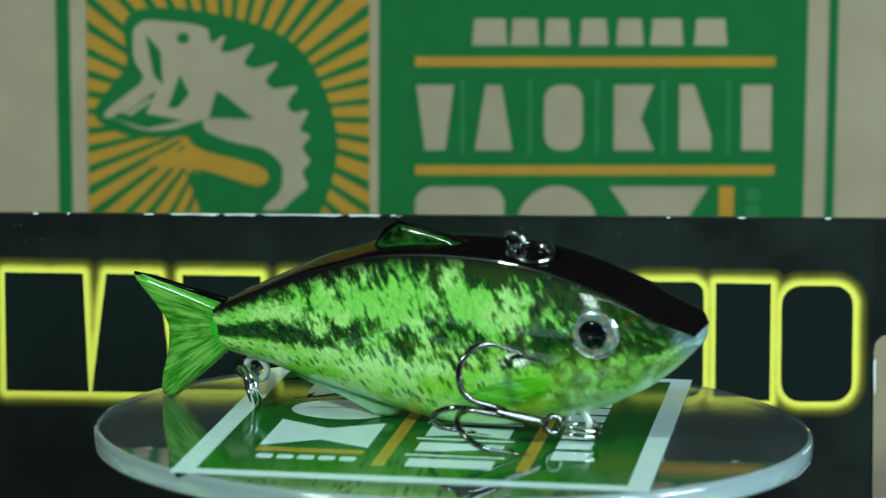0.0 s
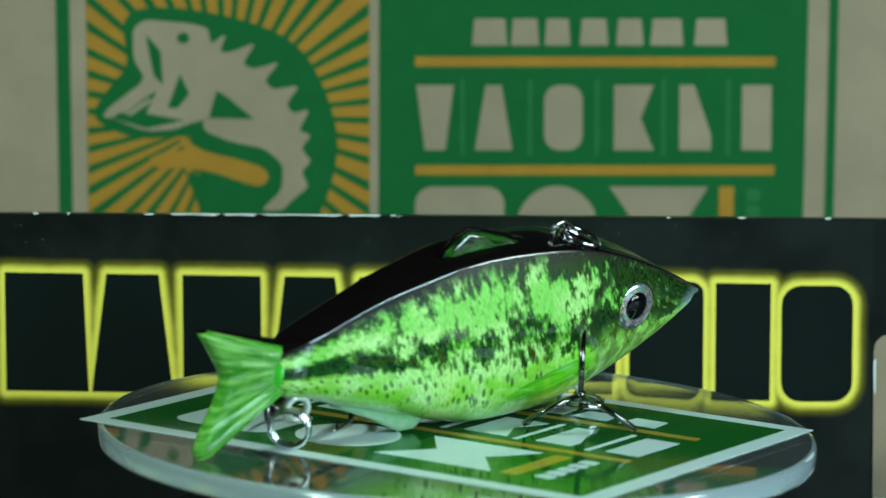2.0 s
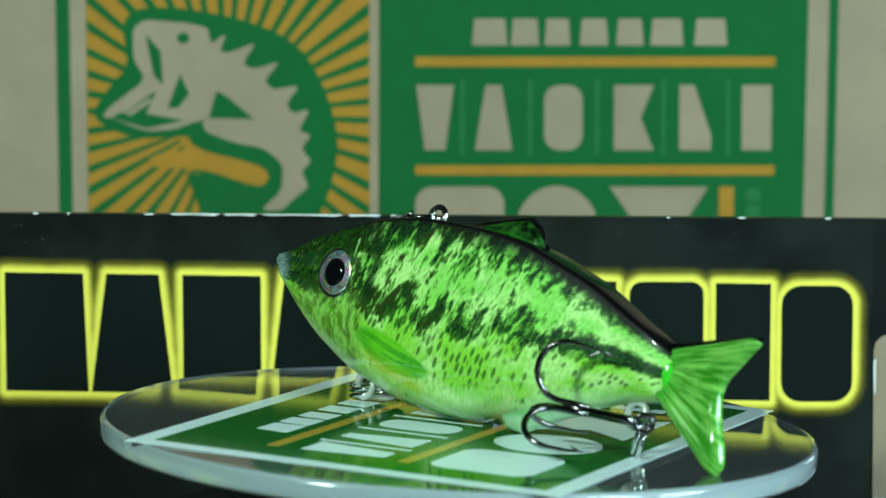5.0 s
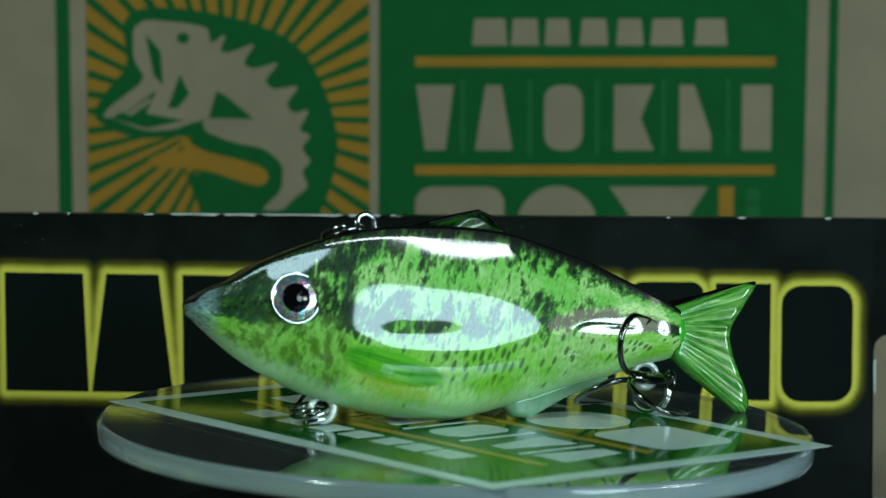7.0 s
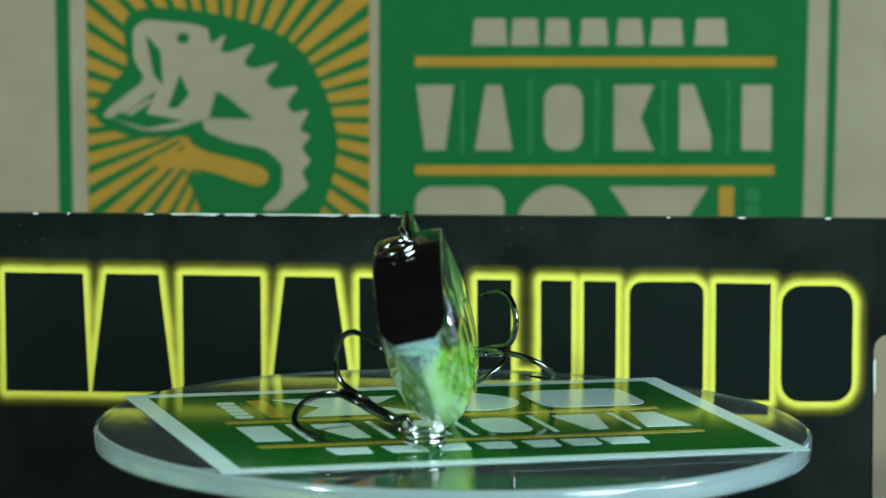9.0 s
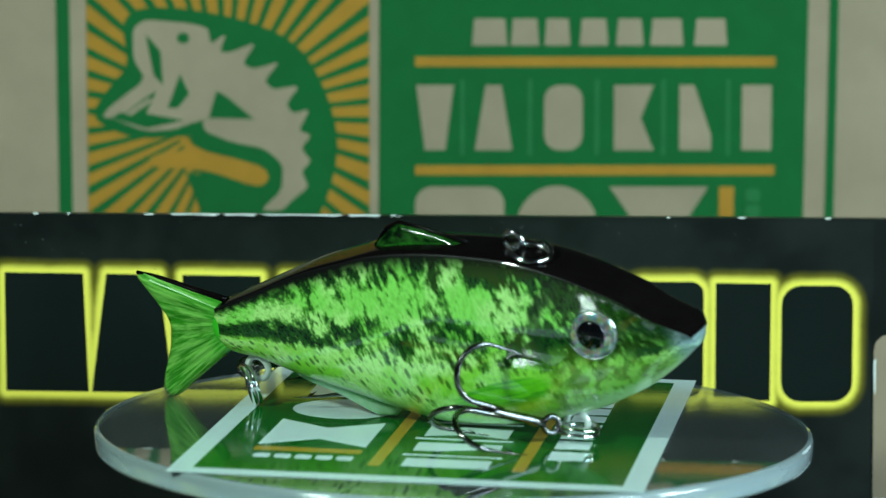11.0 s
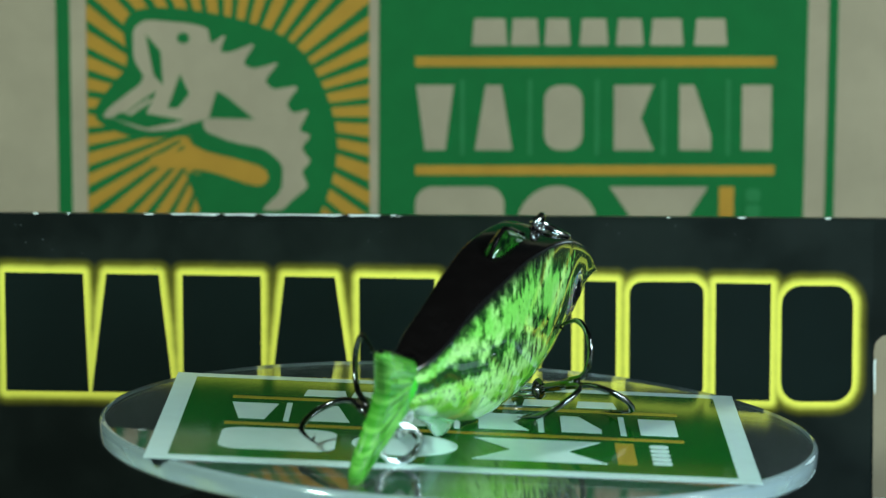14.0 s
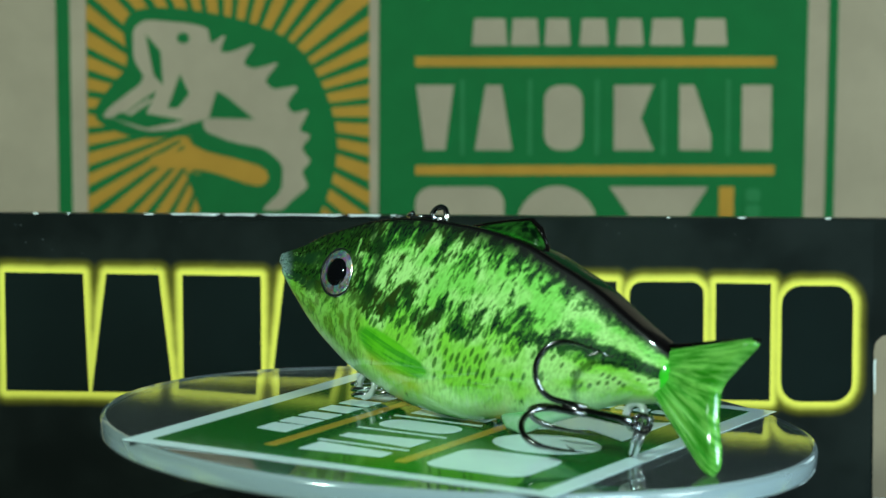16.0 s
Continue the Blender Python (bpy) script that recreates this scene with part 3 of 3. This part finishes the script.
def lure_body(top):
    bm = bmesh.new()
    uv = bm.loops.layers.uv.new("pattern")
    stations = [38.0, 37.7, 37.3] + list(np.linspace(36.6, -35, 78)) + [-35.8, -36.4]
    rows, tags = [], {}
    for x in stations:
        zt, zb, wt, w = curve(TOPS, x), curve(BOTS, x), curve(FLAT, x), curve(WIDE, x)
        keel = min(1.0, max(0.0, (x - 12) / 16))
        half = [(0.0, zt + 0.15, 1.1), (wt * 0.55, zt + 0.11, 1.1), (wt - 0.45, zt + 0.02, 1.08), (wt - 0.1, zt - 0.12, 1.04)]
        for i in range(22):
            a = i / 21
            if a < 0.5:
                v = 0.02 + a / 0.5 * 0.53
                y = wt + (w - wt) * math.sin(math.pi / 2 * (v - 0.02) / 0.53)
            else:
                ph = math.pi / 2 * (a - 0.5) / 0.5
                v = 0.55 + 0.45 * math.sin(ph)
                y = w * max(0.0, 1 - ((v - 0.55) / 0.45) ** (2.4 - 0.5 * keel)) ** (0.62 + 0.13 * keel)
            half.append((y, zt + (zb - zt) * v, 1 - v))
        ring = [(y, z, f) for y, z, f in half] + [(-y, z, f) for y, z, f in half[-2:0:-1]]
        row = []
        for y, z, f in ring:
            vert = bm.verts.new((x * MM, y * MM, z * MM))
            tags[vert] = (x / 80 + 0.5, f)
            row.append(vert)
        rows.append(row)
    n = len(rows[0])
    for a, b in zip(rows, rows[1:]):
        for j in range(n):
            bm.faces.new((a[j], a[(j + 1) % n], b[(j + 1) % n], b[j]))
    bm.faces.new(rows[0][::-1]), bm.faces.new(rows[-1])
    for f in bm.faces:
        if all(tags[v][1] > 1.03 for v in f.verts):
            f.material_index = 1
        for loop in f.loops:
            loop[uv].uv = tags[loop.vert]
    return part("body", bm, [BASS, FIN_BLACK], top, "lacquered green bass pattern with a black back", True)


def eye(top, side):
    x, z = 24.2, 4.1
    zt, zb, wt, w = (curve(q, x) for q in (TOPS, BOTS, FLAT, WIDE))
    y = wt + (w - wt) * 0.75
    m = pose(x * MM, side * (y - 0.55) * MM, z * MM, -90 * side + (2 if side > 0 else -2), 0, 0) @ pose(0, 0, 0, 0, 3, 0)

    def set_in(bm):
        bm.transform(m @ Matrix.Scale(1.05, 4))
        return bm

    rim = part("eye", set_in(lathe([(3.1 * MM, -0.4 * MM), (3.5 * MM, 0.4 * MM), (3.45 * MM, 0.65 * MM), (3.3 * MM, 0.74 * MM), (3.1 * MM, 0.66 * MM)], 40)), CHROME, top, "round silver foil eye with a black pupil")
    part("iris", set_in(lathe([(0, 1.1 * MM), (1.2 * MM, 1.08 * MM), (2.0 * MM, 0.95 * MM), (2.6 * MM, 0.82 * MM), (3.1 * MM, 0.66 * MM), (3.2 * MM, 0.2 * MM)], 40)), FOIL, rim)
    part("pupil", set_in(lathe([(0, 1.5 * MM), (0.7 * MM, 1.42 * MM), (1.35 * MM, 1.22 * MM), (1.92 * MM, 0.98 * MM), (2.0 * MM, 0.7 * MM)], 36)), PUPIL, rim)


def blade(root_line, edge_line, thick, nu, nv, ridges, parent, name, material, label):
    """A fin with thickness and fine ribs, lofted from its root line to its free edge (points x, z)."""
    bm = bmesh.new()
    uv = bm.loops.layers.uv.new("pattern")

    def along(line, s):
        k = s * (len(line) - 1)
        i = min(int(k), len(line) - 2)
        f = k - i
        return line[i][0] + (line[i + 1][0] - line[i][0]) * f, line[i][1] + (line[i + 1][1] - line[i][1]) * f

    sides, tags = [], {}
    for sgn in (1, -1):
        grid = []
        for i in range(nu + 1):
            r = i / nu
            row = []
            for j in range(nv + 1):
                s = j / nv
                (ax, az), (bx, bz) = along(root_line, s), along(edge_line, s)
                t = thick * (1 - 0.40 * r) * min(1.0, 0.45 + 6 * min(s, 1 - s))
                t *= 1 + (0.06 * math.sin(ridges * math.pi * s) * min(1, 3 * r) if ridges else 0)
                if i == nu:
                    t *= 0.35
                v = bm.verts.new(((ax + (bx - ax) * r) * MM, sgn * t * MM, (az + (bz - az) * r) * MM))
                tags[v] = (r, s)
                row.append(v)
            grid.append(row)
        sides.append(grid)
        for i in range(nu):
            for j in range(nv):
                bm.faces.new((grid[i][j], grid[i + 1][j], grid[i + 1][j + 1], grid[i][j + 1]))
    a, b = sides
    rim = [(i, 0) for i in range(nu + 1)] + [(nu, j) for j in range(1, nv + 1)] + [(i, nv) for i in range(nu - 1, -1, -1)] + [(0, j) for j in range(nv - 1, 0, -1)]
    for (i, j), (k, l) in zip(rim, rim[1:] + rim[:1]):
        bm.faces.new((a[i][j], a[k][l], b[k][l], b[i][j]))
    for f in bm.faces:
        for loop in f.loops:
            loop[uv].uv = tags[loop.vert]
    return part(name, bm, material, parent, label, True)


def ring_points(center, normal, radius, n=28, turns=1.0, pitch=0.0):
    nrm = Vector(normal).normalized()
    a = nrm.orthogonal().normalized()
    b = nrm.cross(a)
    m = int(n * turns)
    return [(Vector(center) + (a * math.cos(2 * math.pi * i / n) + b * math.sin(2 * math.pi * i / n)) * radius + nrm * (pitch * i / n - pitch * turns / 2)) * MM for i in range(m + (0 if turns == 1 else 1))]


def split_ring(center, normal, radius, parent, label=""):
    return part("split_ring", tube(ring_points(center, normal, radius, 30, 2.1, 0.8), 0.36 * MM), CHROME, parent, label or "steel split ring", True)


def treble(eye_at, bend_at, top, up, spin=0.0):
    """A treble hook: shank with an eye, three round bends with points."""
    e, b, up = Vector(eye_at), Vector(bend_at), Vector(up)
    d = (b - e).normalized()
    up = (up - d * up.dot(d)).normalized()
    side = d.cross(up)
    shank = part("treble_hook", tube([(e + d * t) * MM for t in (1.0, 3, 5, 8, 11.0)], 0.72 * MM), STEEL, top, "black nickel treble hook", True)
    part("hook_eye", tube(ring_points(e, side, 1.15), 0.42 * MM, True), STEEL, shank, "", True)
    for k in range(3):
        a = radians(spin + 120 * k)
        out = up * math.cos(a) + side * math.sin(a)
        pts = [e + d * 7.5 + out * 0.5, e + d * 9.8 + out * 0.65]
        r = 4.05
        c = e + d * 11.6 + out * (0.7 + r)
        for i in range(17):
            q = math.pi * i / 16
            pts.append(c - out * math.cos(q) * r + d * math.sin(q) * r * 0.95)
        tip = pts[-1]
        pts += [tip - d * 2.0 - out * 0.1, tip - d * 4.0 - out * 0.35, tip - d * 6.2 - out * 0.8]
        part("hook_point", tube([p * MM for p in pts], 0.44 * MM, sides=8, taper=0.12), STEEL, shank, "", True)
        barb = tip - d * 4.0 - out * 0.55
        bm = tube([barb * MM, (barb + d * 1.3 - out * 0.75) * MM], 0.22 * MM, sides=5, taper=0.1)
        part("barb", bm, STEEL, shank)
    return shank


def fishing_lure():
    top = root("fishing_lure", "green bass-pattern lipless crankbait with two treble hooks", "fishing lure")
    lure_body(top)
    for side in (1, -1):
        eye(top, side)
    tail_root = [(-34.6, 4.9), (-35.2, 3.0), (-35.6, 1.4), (-35.2, -0.4), (-34.6, -2.0)]
    tail_edge = [(-47.6, 9.0), (-48.8, 8.5), (-46.9, 5.8), (-44.9, 2.9), (-44.3, 1.2), (-45.0, -2.4), (-46.6, -6.0), (-47.3, -8.6), (-46.5, -10.1), (-44.9, -9.7)]
    blade(tail_root, tail_edge, 1.75, 14, 44, 15, top, "tail_fin", TAIL_GREEN, "translucent green ribbed tail fin")
    bm = bmesh.new()
    bmesh.ops.create_uvsphere(bm, u_segments=20, v_segments=12, radius=MM)
    for v in bm.verts:
        v.co = Vector((v.co.x * 2.3 - 35.2 * MM, v.co.y * 2.15, v.co.z * 3.5 + 1.5 * MM))
    part("tail_root", bm, ROOT_GREEN, top, "bright green rounded tail root", True)
    part("tail_edge", tube([(-34.5 * MM, 0, 5.2 * MM), (-40 * MM, 0, 6.6 * MM), (-45 * MM, 0, 8.0 * MM), (-48.8 * MM, 0, 9.0 * MM)], 0.55 * MM, taper=0.5), FIN_BLACK, top, "", True)
    blade([(4.8, 14.5), (2.0, 14.6), (-3, 14.5), (-9.2, 13.8)], [(4.5, 14.9), (-1.8, 16.9), (-5.2, 17.6), (-8.6, 15.2)], 1.3, 6, 24, 5, top, "dorsal_fin", DORSAL_GREEN, "short mottled green dorsal fin")
    part("fin_edge", tube([(5.0 * MM, 0, 15.0 * MM), (2.0 * MM, 0, 15.9 * MM), (-2 * MM, 0, 17.0 * MM), (-5.2 * MM, 0, 17.7 * MM), (-7.2 * MM, 0, 16.8 * MM), (-9.2 * MM, 0, 14.2 * MM)], 0.36 * MM), FIN_BLACK, top, "black fin edge", True)
    blade([(-24.6, -4.9), (-18, -6.6), (-13, -8.2), (-8.2, -9.5)], [(-24.9, -5.6), (-18, -8.4), (-12.6, -11.3), (-9.8, -11.2)], 1.3, 6, 18, 0, top, "keel_fin", KEEL_WHITE, "milky white keel fin")
    tie = part("line_tie", tube(ring_points((12.0, 0, 15.3), (0, 1, 0.1), 1.35), 0.42 * MM, True), CHROME, top, "bright wire line tie", True)
    split_ring((14.9, -1.1, 13.95), (0.30, -0.10, 1), 2.75, tie)
    front = part("belly_eyelet", tube(ring_points((18.4, -0.6, -10.6), (0.1, 1, 0), 1.65), 0.5 * MM, True), EYELET, top, "white coated wire eyelet", True)
    split_ring((19.4, -2.6, -10.9), (0.2, 0.25, 1), 2.6, front)
    rear = part("tail_eyelet", tube(ring_points((-31.0, -0.3, -4.8), (0.1, 1, 0), 1.7), 0.5 * MM, True), EYELET, top, "white coated wire eyelet", True)
    split_ring((-32.2, -0.8, -7.2), (0.75, 0.65, 0.1), 2.75, rear)
    treble((16.6, -5.0, -9.2), (10.5, -11.0, -5.0), top, (0.05, 0.22, 0.97))
    treble((-34.0, 1.6, -5.6), (-23.8, 8.8, -6.0), top, (0.05, 0.22, 0.97), 0)
    return top


room()
lamp_stand(SOFT_LAMP, 0.032, 0.02)
lamp_stand(SIDE_LAMP, 0.014, 0.02)
tackle_carton()
black_card()
pale_case()
turntable_base()
DISC = acrylic_disc()
LURE = fishing_lure()


def motions():
    times = [i * 0.5 for i in range(33)]
    walk(DISC, [(t, turned(t)) for t in times])
    walk(LURE, [(t, turned(t) @ LURE_SEAT) for t in times])


motions()
